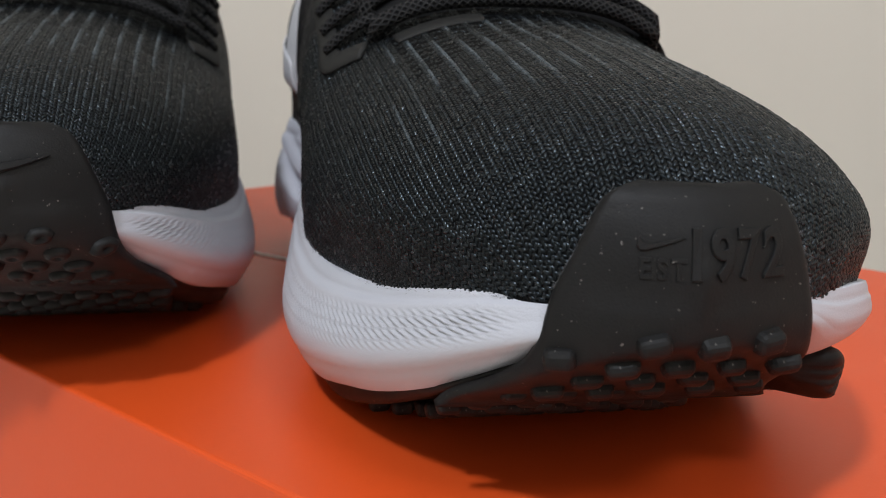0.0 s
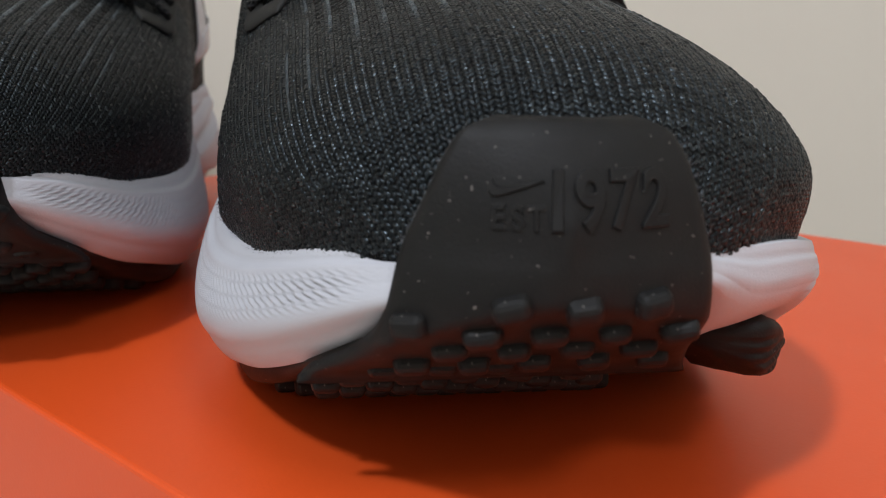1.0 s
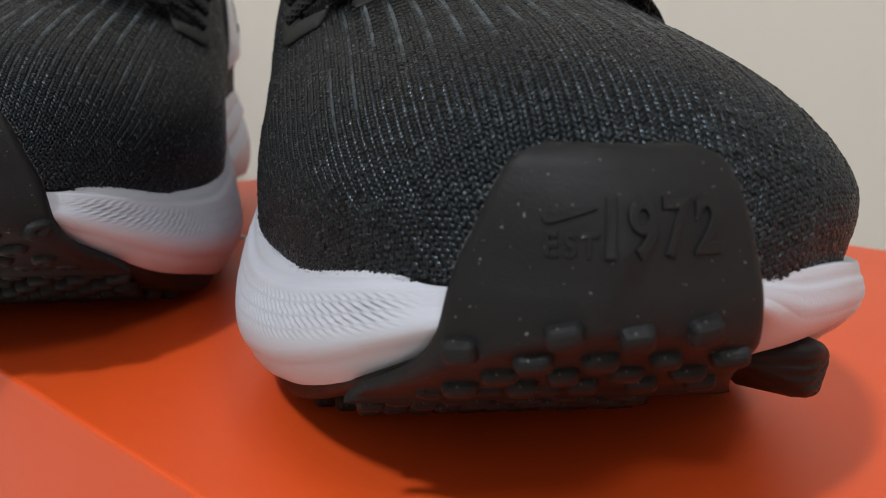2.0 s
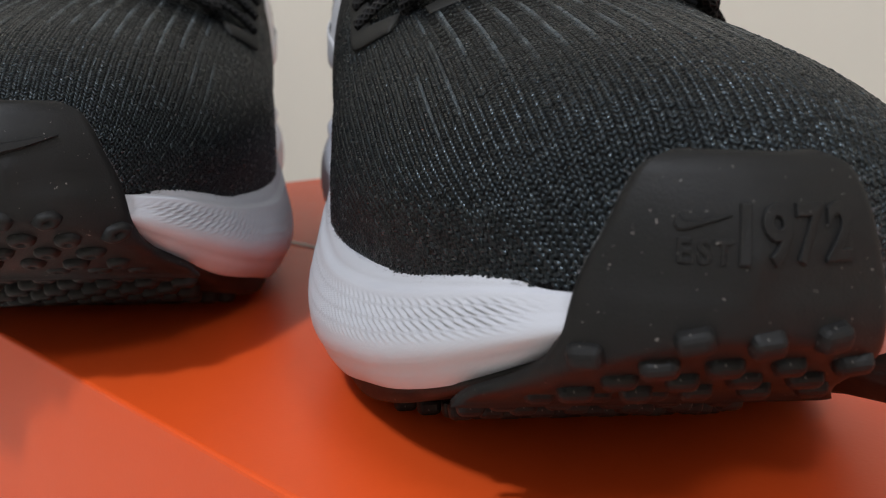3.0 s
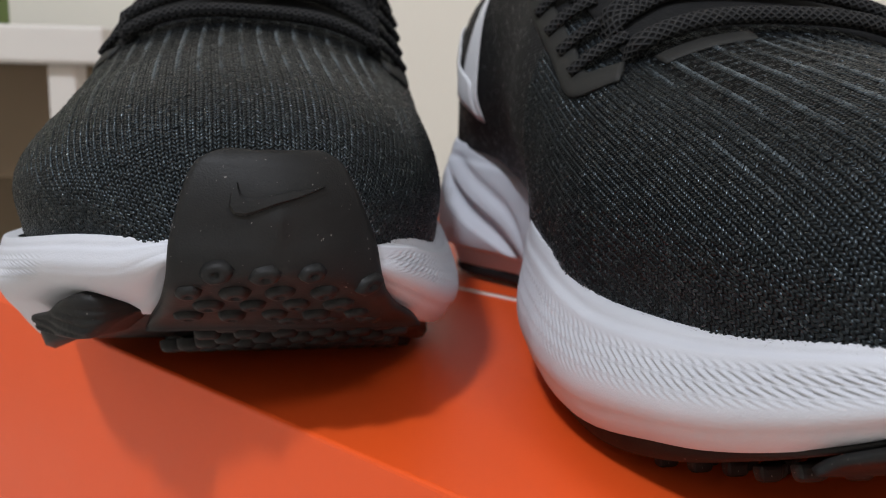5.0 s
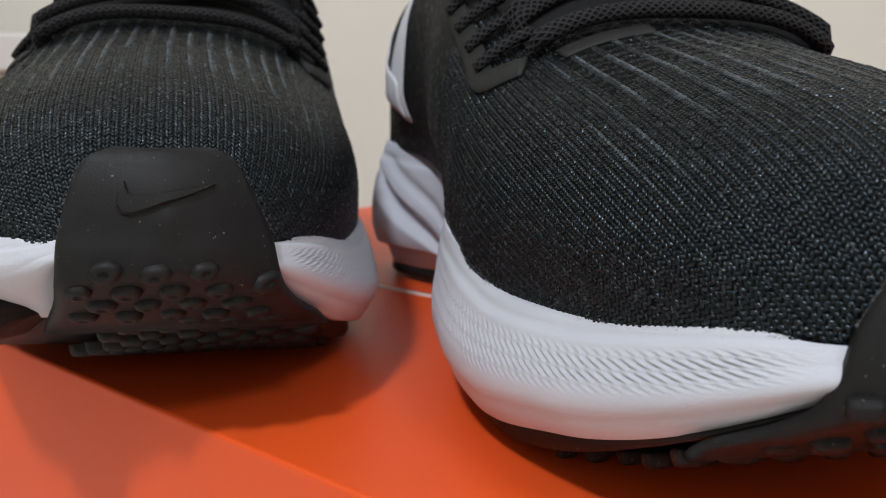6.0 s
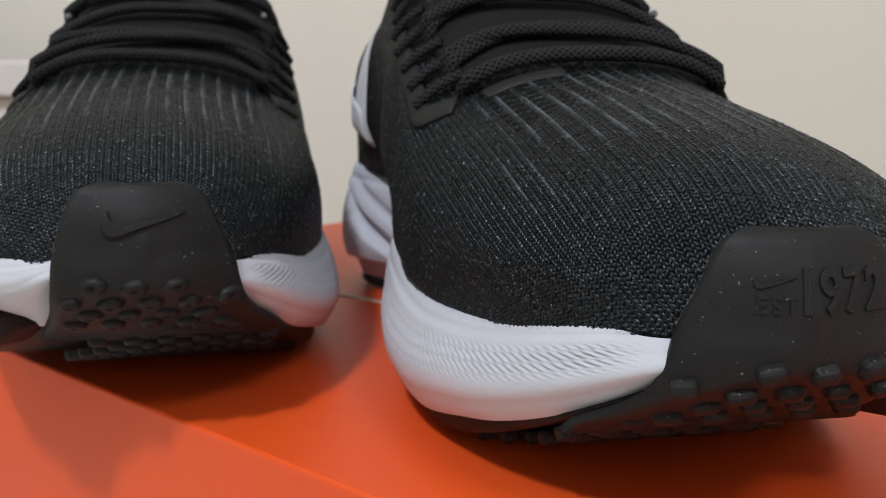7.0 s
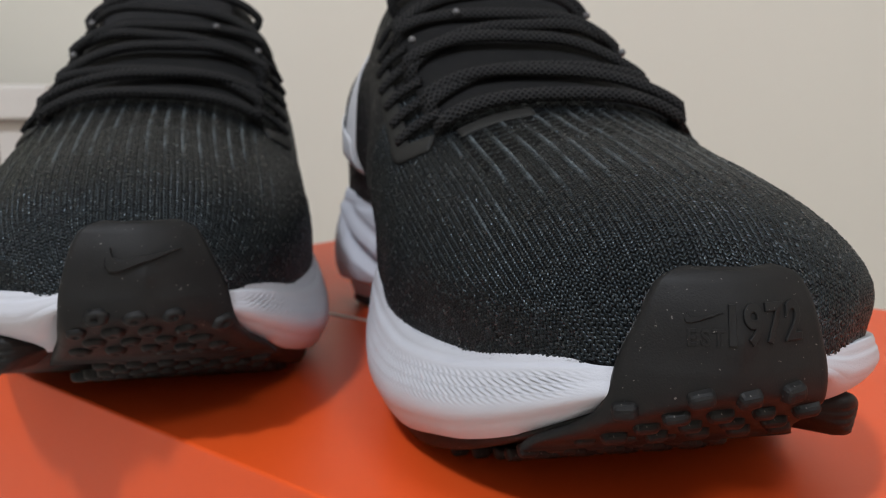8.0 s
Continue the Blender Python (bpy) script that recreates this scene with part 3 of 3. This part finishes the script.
def running_shoe(m, label, year):
    """A knit running shoe. Local x to the lateral side (times m), y from the toe to the heel, z up. m mirrors it."""
    thing = tagged(new("running_shoe"), label, "shoe", "pair of running shoes")

    def side(p):
        return (p[0] * m, p[1], p[2])

    flip = m < 0
    # knit upper with the foot opening
    n, k = 150, 112
    hs = 0.0013 + (LONG - 0.0040) * np.linspace(0, 1, n) ** 1.7
    ang = np.linspace(0, np.pi, k)
    pts = np.array([upper_point(np.full(k, h), ang) for h in hs])
    girth = np.concatenate((np.zeros((n, 1)), np.cumsum(np.linalg.norm(np.diff(pts, axis=1), axis=2), axis=1)), axis=1)
    girth -= girth[:, k // 2:k // 2 + 1]
    run = np.concatenate((np.zeros((1, k)), np.cumsum(np.linalg.norm(np.diff(pts, axis=0), axis=2), axis=0)))
    run = run * 0.5 + run[:, k // 2:k // 2 + 1] * 0.5
    uv = [[(girth[i, j] + 0.5, run[i, j]) for j in range(k)] for i in range(n)]
    bm = grid([[side(p) for p in row] for row in pts], flip=not flip, uv=uv)
    hole = []
    for f in bm.faces:
        c = f.calc_center_median()
        x, y = c.x * m - float(centre(c.y)), c.y
        if ((y - 0.246) / 0.046) ** 2 + (x / 0.030) ** 2 < 1 and c.z > 0.08:
            hole.append(f)
    bmesh.ops.delete(bm, geom=hole, context="FACES")
    upper = part("upper", bm, KNIT, thing, "black engineered knit upper")
    loops = new("knit_stitches", stitch_mesh(pts, girth, run, m))
    loops.parent = thing
    tagged(loops, "raised black knit stitches with grey threads", kind="stuff")
    rng = np.random.default_rng(21)
    hh, aa = rng.uniform(0.016, 0.17, 620), np.where(rng.random(620) < 0.68, math.pi - 0.02, 0.02)
    roots = upper_point(hh, aa)
    outward = np.stack((np.where(aa > 1, -0.8, 0.8), np.full(620, -0.3), np.full(620, 0.45)), 1)
    zz = rng.uniform(0.046, 0.0632, 150)
    which = rng.random(150) < 0.55
    rr = np.where(which, -bumper_m(zz), bumper_l(zz)) * np.where(zz > 0.0612, rng.uniform(-1, 1, 150), 1.0)
    toes = np.array([(r, toe_front(r, z) - 0.0008, z) for r, z in zip(rr, zz)])
    fibres = new("edge_fibres", fibre_mesh(np.concatenate((roots, toes)), np.concatenate((outward, np.tile((0.0, -0.8, 0.4), (150, 1)))), m))
    fibres.parent = thing
    tagged(fibres, "stray grey fibres along the edge of the knit", kind="stuff")
    sol = upper.modifiers.new("thickness", "SOLIDIFY")
    sol.thickness, sol.offset = 0.0025, -1

    # white foam midsole with a band of fine hatched relief
    p, nor, s = outline(0.0005)
    wall_shape = curve((0.0, -0.0046), (0.05, -0.0034), (0.12, -0.0021), (0.20, -0.0010), (0.26, 0.0), (0.34, 0.0008), (0.44, 0.0010), (0.56, 0.0005), (0.70, -0.0006), (0.80, -0.0016), (0.86, -0.0024), (0.885, -0.0034), (0.95, -0.0043), (1.0, -0.0054))
    prof = [(-0.014, 1.0), (-0.0095, 1.0), (-0.0070, 1.003)] + [(float(wall_shape(f)), f) for f in np.linspace(1.0, 0.0, 84)] + [(-0.012, 0.0)]
    outer = np.where(p[:, 0] > 0, smooth(p[:, 1], 0.004, 0.012) * (1 - smooth(p[:, 1], 0.10, 0.13)), 0)
    toe_side = outer * (1 - smooth(p[:, 1], 0.026, 0.055))
    zr, zb = rim_z(p[:, 1]), under_z(p[:, 1] + 0.010 * toe_side) + 0.0028 - 0.0032 * outer + np.where(p[:, 0] < 0, foam_lift(p[:, 1]) - 0.0028, lateral_lift(p[:, 1]))
    rows = []
    for o, f in prof:
        hgt = np.maximum(zr - zb, 0.002)
        band = smooth(f, 0.40, 0.58) * (1 - smooth(f, 0.74, 0.82))
        along = np.where(p[:, 0] < 0, smooth(p[:, 1], 0.010, 0.020), smooth(p[:, 1], 0.024, 0.036)) * (1 - smooth(p[:, 1], 0.15, 0.19))
        lane = (f - 0.42) / 0.105
        wave = np.sin(2 * np.pi * (s / 0.0026 - np.where(p[:, 0] < 0, 1, -1) * lane * 1.9 + 0.5 * np.floor(lane)))
        cut = 0.00050 * band * along * np.clip(wave, -0.35, 1) * (0.35 + 0.65 * abs(math.sin(math.pi * lane)))
        # long slanting ridges towards the heel
        line = 0.30 + 0.55 * (p[:, 1] - 0.225) / 0.045
        slant = -smooth(p[:, 1], 0.195, 0.215) * (0.0046 * np.exp(-((f - line) / 0.085) ** 4) + 0.0016 * np.exp(-((f - line - 0.27) / 0.06) ** 2) + 0.0040 * (1 - smooth(f, 0.15, 0.20))) * (1 - smooth(f, 0.84, 0.94))
        ledge = 1 - 0.65 * np.where(p[:, 0] < 0, smooth(p[:, 1], 0.09, 0.14) * (1 - smooth(p[:, 1], 0.20, 0.25)), 0) - np.where(p[:, 0] < 0, 0.45 * (1 - smooth(p[:, 1], 0.018, 0.05)), 0.65 * (1 - smooth(p[:, 1], 0.05, 0.09))) if o < 0 and f > 0.5 else 1.0
        off = o * np.minimum(1, hgt / 0.012 + 0.2) * ledge - cut + slant - (0.0040 * outer + 0.0085 * toe_side) * float(smooth(1 - f, 0.25, 1.0))
        rows.append([side((a[0] + b[0] * q, a[1] + b[1] * q, z0 + g * f)) for a, b, q, z0, g in zip(p, nor, off, zb, hgt)])
    bm = grid(rows, closed=True)
    bmesh.ops.recalc_face_normals(bm, faces=bm.faces)
    part("midsole", bm, FOAM, thing, "white foam midsole with hatched relief")

    # black rubber outsole
    p, nor, s = outline(0.002)
    levels = [(-0.011, 0.0034), (-0.0042, 0.0034), (-0.0034, 0.0028), (-0.0032, 0.0012), (-0.0042, 0.0002), (-0.006, -0.0002)]
    tuck = np.where(p[:, 0] > 0, smooth(p[:, 1], 0.003, 0.010) * (0.0065 * (1 - smooth(p[:, 1], 0.11, 0.14)) + 0.0120 * (1 - smooth(p[:, 1], 0.03, 0.055))), 0.0042 * smooth(p[:, 1], 0.02, 0.045))
    thick = np.where(p[:, 0] < 0, foam_lift(p[:, 1]) - 0.0028, lateral_lift(p[:, 1]))
    rows = [[side((a[0] + b[0] * (o - q), a[1] + b[1] * (o - q), float(under_z(a[1])) + dz + e * max(0.0, dz) / 0.0034)) for a, b, q, e in zip(p, nor, tuck, thick)] for o, dz in levels]
    bm = grid(rows, closed=True)
    bm.verts.ensure_lookup_table()
    count = len(p)
    bm.faces.new(bm.verts[-count:])
    bmesh.ops.triangulate(bm, faces=[f for f in bm.faces if len(f.verts) > 4])
    bmesh.ops.recalc_face_normals(bm, faces=bm.faces)
    outsole = part("outsole", bm, RUBBER, thing, "black rubber outsole with small lugs")
    for i in range(12):
        h = 0.0160 + 0.0061 * i
        slope = math.degrees(math.atan2(float(under_z(h + 0.001) - under_z(h - 0.001)), 0.002))
        wide_l, wide_m = float(half(h - 0.002, True)) - (0.038 if h < 0.09 else 0.015), float(half(h - 0.002, False)) - (0.006 if h < 0.04 else 0.014)
        for j in range(-7, 8):
            r = (j + 0.5 * (i % 2)) * 0.0088
            if -wide_m < r < wide_l:
                o = new("lug", LUG if year else DIMPLED_LUG)
                o.parent = outsole
                o.matrix_basis = pose(r * m, h, float(under_z(h)), slope, 0, 0) @ pose(0, 0, 0, 180, 0, 8 * m)

    # toe bumper
    pts, nor, zs = bumper_grid()
    edge = np.linspace(-1, 1, pts.shape[1])
    round_ = np.minimum(1, np.sqrt(np.clip((1 - np.abs(edge)) / 0.09, 0, 1)))
    top = np.minimum(1, np.sqrt(np.clip((0.0628 - zs) / 0.0028, 0, 1)))
    outer = pts + nor * (0.0003 + 0.0014 * round_[None, :, None] * top[:, None, None] * (0.25 + 0.75 * smooth(zs, 0.022, 0.031))[:, None, None])
    inner = pts - nor * 0.0012
    rows = [[side(q) for q in row] for row in outer]
    back = [[side(q) for q in row] for row in inner]
    rows = [list(a) + list(b[::-1]) for a, b in zip(rows, back)]
    bm = grid(rows, closed=True)
    bm.verts.ensure_lookup_table()
    w = len(rows[0])
    bm.faces.new(bm.verts[:w])
    bm.faces.new(bm.verts[-w:])
    bmesh.ops.recalc_face_normals(bm, faces=bm.faces)
    bumper = part("toe_bumper", bm, RUBBER, thing, "black rubber toe bumper with raised mark")

    def on_bumper(name, bm, r, z, proud=0.0016):
        for v in bm.verts:
            place, normal = bumper_at(pts, nor, (r + v.co.x) * m, z + v.co.y * 0.93, proud + v.co.z)
            v.co = (place.x * m, place.y, place.z)
        return flat(part(name, bm, RUBBER, bumper))

    for z, first, many in ((0.0400, -0.0065, 3), (0.0362, -0.0185, 5), (0.0325, -0.0222, 5), (0.0290, -0.0270, 6)):
        for j in range(many):
            r = first + 0.0088 * j
            if not -float(bumper_m(z)) + 0.0025 < r < float(bumper_l(z)) - 0.0025:
                continue
            place, normal = bumper_at(pts, nor, r, z, 0.0014)
            place.x *= m
            normal.x *= m
            o = new("lug", LUG if year else DIMPLED_LUG)
            o.parent = bumper
            o.matrix_basis = facing(place, normal) @ pose(0, 0, 0, 0, 0, 10 + random.uniform(-9, 9)) @ Matrix.Diagonal((random.uniform(0.88, 1.14), random.uniform(0.95, 1.25), random.uniform(0.9, 1.15), 1))
    if year:
        for ch, r in zip("1972", (-0.0012, 0.0024, 0.0066, 0.0110)):
            on_bumper("numeral", letters(ch, 0.0100, 0.0004), r, 0.0523)
        for ch, r in zip("EST", (-0.0080, -0.0058, -0.0036)):
            on_bumper("letter", letters(ch, 0.0044, 0.0003), r, 0.0505)
        on_bumper("raised_mark", tick_shape(0.0062, 0.0024, 0.0005), -0.0058, 0.0541)
    else:
        on_bumper("raised_mark", tick_shape(0.0168, 0.0066, 0.0011), 0.0, 0.0535)

    # ridged outsole pod under the lateral wall: blunt at the toe end, tapering to the rear
    q, nq, _ = outline(0.0005)
    pick = np.array([k_ for k_ in range(len(q)) if q[k_, 0] > 0 and 0.010 < q[k_, 1] < 0.05])[::-1]
    pod_top = curve((0.0160, 0.0272), (0.0174, 0.0296), (0.0195, 0.0306), (0.0230, 0.0295), (0.0275, 0.0272), (0.034, 0.0232), (0.043, 0.0200))
    pod_low = curve((0.0160, 0.0254), (0.0185, 0.0222), (0.021, 0.0197), (0.027, 0.0181), (0.034, 0.0168), (0.040, 0.0168), (0.043, 0.0180))

    def wall_inset(h, z):
        toe_ = float(smooth(h, 0.004, 0.012)) * (1 - float(smooth(h, 0.026, 0.055)))
        z_low = float(under_z(h + 0.010 * toe_)) - 0.0004
        f = min(1.0, max(0.0, (z - z_low) / (float(rim_z(h)) - z_low)))
        return (0.0040 + 0.0085 * toe_) * float(smooth(1 - f, 0.25, 1.0)) - float(wall_shape(f))

    n_v, front = 26, []
    for h in np.linspace(0.0160, 0.043, 64):
        x, nx, ny = (float(np.interp(h, q[pick, 1], col)) for col in (q[pick, 0], nq[pick, 0], nq[pick, 1]))
        z_top, z_low = float(pod_top(h)), float(pod_low(h))
        depth_top = wall_inset(h, z_top)
        end = min(1.0, (h - 0.0160) / 0.0022, (0.043 - h) / 0.004)
        swell = math.sqrt(max(0.0, 1 - (1 - end) ** 2))
        row, rear = [], []
        for t in np.linspace(0, 1, n_v):
            z = z_low + (z_top - z_low) * t
            crown = math.sqrt(max(0.0, 1 - max(0.0, (t - 0.72) / 0.28, (0.14 - t) / 0.14) ** 2))
            ridge = 0.00020 * (1 if math.sin(2 * math.pi * z / 0.0021) > 0 else -1) * float(smooth(t, 0.04, 0.12) * (1 - smooth(t, 0.62, 0.76)))
            off = -depth_top - 0.0030 - 0.0018 * (1 - t) + 0.0032 * crown * swell + ridge * swell
            row.append(side((x + nx * off, h + ny * off, z)))
            rear.append(side((x + nx * (off - 0.009), h + ny * (off - 0.009), z)))
        front.append(row + rear[::-1])
    bm = grid(front, closed=True)
    bm.verts.ensure_lookup_table()
    bm.faces.new(bm.verts[:2 * n_v])
    bm.faces.new(bm.verts[-2 * n_v:])
    bmesh.ops.recalc_face_normals(bm, faces=bm.faces)
    part("outsole_pod", bm, RUBBER, thing, "ridged black rubber pod on the side wall")

    # insole, collar and tongue
    q, nq, _ = outline(0.004)
    bm = bmesh.new()
    bm.faces.new([bm.verts.new(side((a[0] - 0.009 * b[0], a[1] - 0.009 * b[1], float(rim_z(a[1])) - 0.001))) for a, b in zip(q, nq)])
    bmesh.ops.triangulate(bm, faces=bm.faces)
    part("insole", bm, LINING, thing, "dark grey insole")
    ring = []
    scan = np.linspace(0.5, math.pi - 0.5, 160)
    for t in np.linspace(0, 2 * math.pi, 61):
        y, x = 0.246 + 0.046 * math.sin(t), 0.030 * math.cos(t)
        sheet = upper_point(np.full(160, y), scan)
        best = int(np.argmin(np.abs(sheet[:, 0] - float(centre(y)) - x)))
        ring.append(side(sheet[best] - np.array((0, 0, 0.002))))
    tube(ring, 0.0085, 0.0085, LINING, "collar", thing, 12, side=(0, 0.2, 1), label="padded dark collar round the foot opening")
    tongue = [side((float(centre(0.18)), 0.172 + 0.030 * t, 0.112 + 0.046 * t)) for t in np.linspace(0, 1, 12)]
    tube(tongue, 0.054, 0.009, LINING, "tongue", thing, 20, side=(1, 0, 0), label="padded black tongue")

    # tongue edge, laces, webbing loops and the stays that hold them
    def sheet_at(h, a):
        q = upper_point(np.array([h, h + 0.001, h]), np.array([a, a, a + 0.02]))
        nrm = np.cross(q[1] - q[0], q[2] - q[0])
        nrm /= np.linalg.norm(nrm)
        if nrm @ (q[0] - np.array((float(centre(h)), h, 0.04))) < 0:
            nrm = -nrm
        return q[0], nrm

    def on_upper(h, a, proud):
        q, nrm = sheet_at(h, a)
        return side(q + nrm * proud)

    def normals(ways):
        return [side(sheet_at(h, a)[1]) for h, a in ways]

    def rounded(ways, times=3):
        for _ in range(times):
            ways = [ways[0]] + [((w0[0] + 2 * w1[0] + w2[0]) / 4, (w0[1] + 2 * w1[1] + w2[1]) / 4) for w0, w1, w2 in zip(ways, ways[1:], ways[2:])] + [ways[-1]]
        return ways

    lo = 0.97
    # the tongue's padded front, under the laces
    rows = [[on_upper(h, a, 0.0010 + 0.0006 * math.sin(math.pi * w) - 0.0030 * (1 - float(smooth(h, 0.1165, 0.121)))) for w, a in zip(np.linspace(0, 1, 24), np.linspace(lo - 0.04, math.pi - lo + 0.04, 24))] for h in np.linspace(0.1165, 0.198, 40)]
    gusset = part("tongue_front", grid(rows), TONGUE, thing, "padded black tongue under the laces")
    gusset.modifiers.new("thickness", "SOLIDIFY").thickness = 0.0008
    for i in range(8):
        h0 = 0.1145 + 0.0104 * i + (0, 0.0006, -0.0014, 0.0010, 0, -0.0010, 0.0012, 0)[i]
        skew = (0.0, 0.0062, -0.0058, 0.0048, -0.0062, 0.0055, -0.0050, 0.0040)[i]
        ways, path = [], []
        for t in np.linspace(-0.06, 1.06, 44):
            a = lo + (math.pi - 2 * lo) * t
            lift = (0.0034 if i == 0 else 0.0044) + 0.0012 * (i % 2) + 0.0007 * math.sin(3.1 * t + 1.7 * i) + 0.0004 * math.sin(9 * t + i) - 0.0075 * float(smooth(abs(t - 0.5), 0.48, 0.56))
            bow = (0.0030 + 0.0016 * math.sin(2.3 * i)) * (1 - (2 * t - 1) ** 2) - 0.001
            h = h0 + skew * (2 * t - 1) + bow * (1 if i else -0.4) + (0.0035 * float(smooth(abs(t - 0.5), 0.46, 0.56)) if i == 0 else 0.0)
            ways.append((h, a))
            path.append(on_upper(h, a, lift))
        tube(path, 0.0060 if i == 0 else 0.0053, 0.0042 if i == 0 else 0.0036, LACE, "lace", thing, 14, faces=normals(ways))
    for h0, a0 in ((0.150, lo + 0.10), (0.1615, lo + 0.12), (0.173, lo + 0.14), (0.166, 1.75), (0.158, math.pi - lo - 0.10)):
        bm = bmesh.new()
        bmesh.ops.create_uvsphere(bm, u_segments=14, v_segments=8, radius=0.0013)
        eyelet = part("eyelet", bm, EYELET, thing, "small shiny grey eyelet")
        eyelet.matrix_basis = Matrix.Translation(on_upper(h0, a0, 0.0066))
    for sgn in (0, 1):
        def across(a):
            return a if sgn == 0 else math.pi - a
        ways = [(0.1135 + 0.0085 * t, across(lo - 0.10 - 0.22 * t)) for t in np.linspace(0, 0.95, 10)]
        ways += [(0.122 + 0.076 * t, across(lo - 0.33 + 0.05 * math.sin(3 * t))) for t in np.linspace(0, 1, 34)]
        ways = rounded(ways, 5)
        tube([on_upper(h, a, 0.0005) for h, a in ways], 0.0076, 0.0018, OVERLAY, "eyestay", thing, 14, label="raised black film eyestay", faces=normals(ways))
        for i in range(7):
            h0 = 0.1215 + 0.0100 * i
            ways = [(h0 + 0.0056 * t, across(lo + 0.03 - 0.34 * t)) for t in np.linspace(0, 1, 12)]
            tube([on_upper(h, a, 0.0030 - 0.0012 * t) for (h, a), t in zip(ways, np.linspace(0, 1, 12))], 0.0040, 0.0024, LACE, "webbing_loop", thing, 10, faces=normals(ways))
    if year:
        tongue = [on_upper(0.1085, a, 0.0004) for a in np.linspace(1.72, 2.12, 20)]
        tube(tongue, 0.0066, 0.0012, OVERLAY, "tongue_tip", thing, 12, label="smooth dark tongue tip under the first lace")

    # white tick-shaped patches on the quarters
    def quarter(h, z, medial, proud=0.0010):
        zr, zt = float(rim_z(h)) - 0.001, float(top_z(h))
        sn = min(1.0, max(0.0, (z - zr) / (zt - zr))) ** (float(boxy(h)) / 2)
        a = math.asin(sn)
        return on_upper(h, math.pi - a if medial else a, proud)

    for medial in (True, False):
        front_edge = [(0.2300, 0.0635), (0.2290, 0.075), (0.2280, 0.090), (0.2290, 0.110)]
        back_edge = [(0.2325, 0.0645), (0.2385, 0.078), (0.2350, 0.092), (0.2312, 0.112)]
        rows = []
        for t in np.linspace(0, 3, 14):
            fa = [np.interp(t, range(4), [p_[k_] for p_ in front_edge]) for k_ in (0, 1)]
            ba = [np.interp(t, range(4), [p_[k_] for p_ in back_edge]) for k_ in (0, 1)]
            rows.append([quarter(fa[0] + (ba[0] - fa[0]) * q_, fa[1] + (ba[1] - fa[1]) * q_, medial) for q_ in np.linspace(0, 1, 6)])
        bm = grid(rows)
        arm = [[quarter(0.2322 + 0.048 * t, 0.0645 + 0.026 * t ** 0.8 + w_ * (0.0125 - 0.004 * t), medial, 0.0013) for w_ in np.linspace(0, 1, 7)] for t in np.linspace(0, 1, 24)]
        vs = [[bm.verts.new(q_) for q_ in row] for row in arm]
        for a_, b_ in zip(vs, vs[1:]):
            for k_ in range(6):
                bm.faces.new((a_[k_], a_[k_ + 1], b_[k_ + 1], b_[k_]))
        bmesh.ops.recalc_face_normals(bm, faces=bm.faces)
        patch = part("side_patch", bm, MARK, thing, "white film tick-shaped patch")
        patch.modifiers.new("thickness", "SOLIDIFY").thickness = 0.0006
    return thing


SHOE_A = running_shoe(1, "black knit running shoe with white midsole, embossed year on toe bumper", True)
SHOE_A.matrix_basis = pose(0.039, 0.1265, 0, 0, 0, 9.8)
SHOE_B = running_shoe(-1, "black knit running shoe with white midsole, embossed tick on toe bumper", False)
SHOE_B.matrix_basis = pose(-0.0917, 0.1835, 0.0014, 0, 1.5, 16.8)
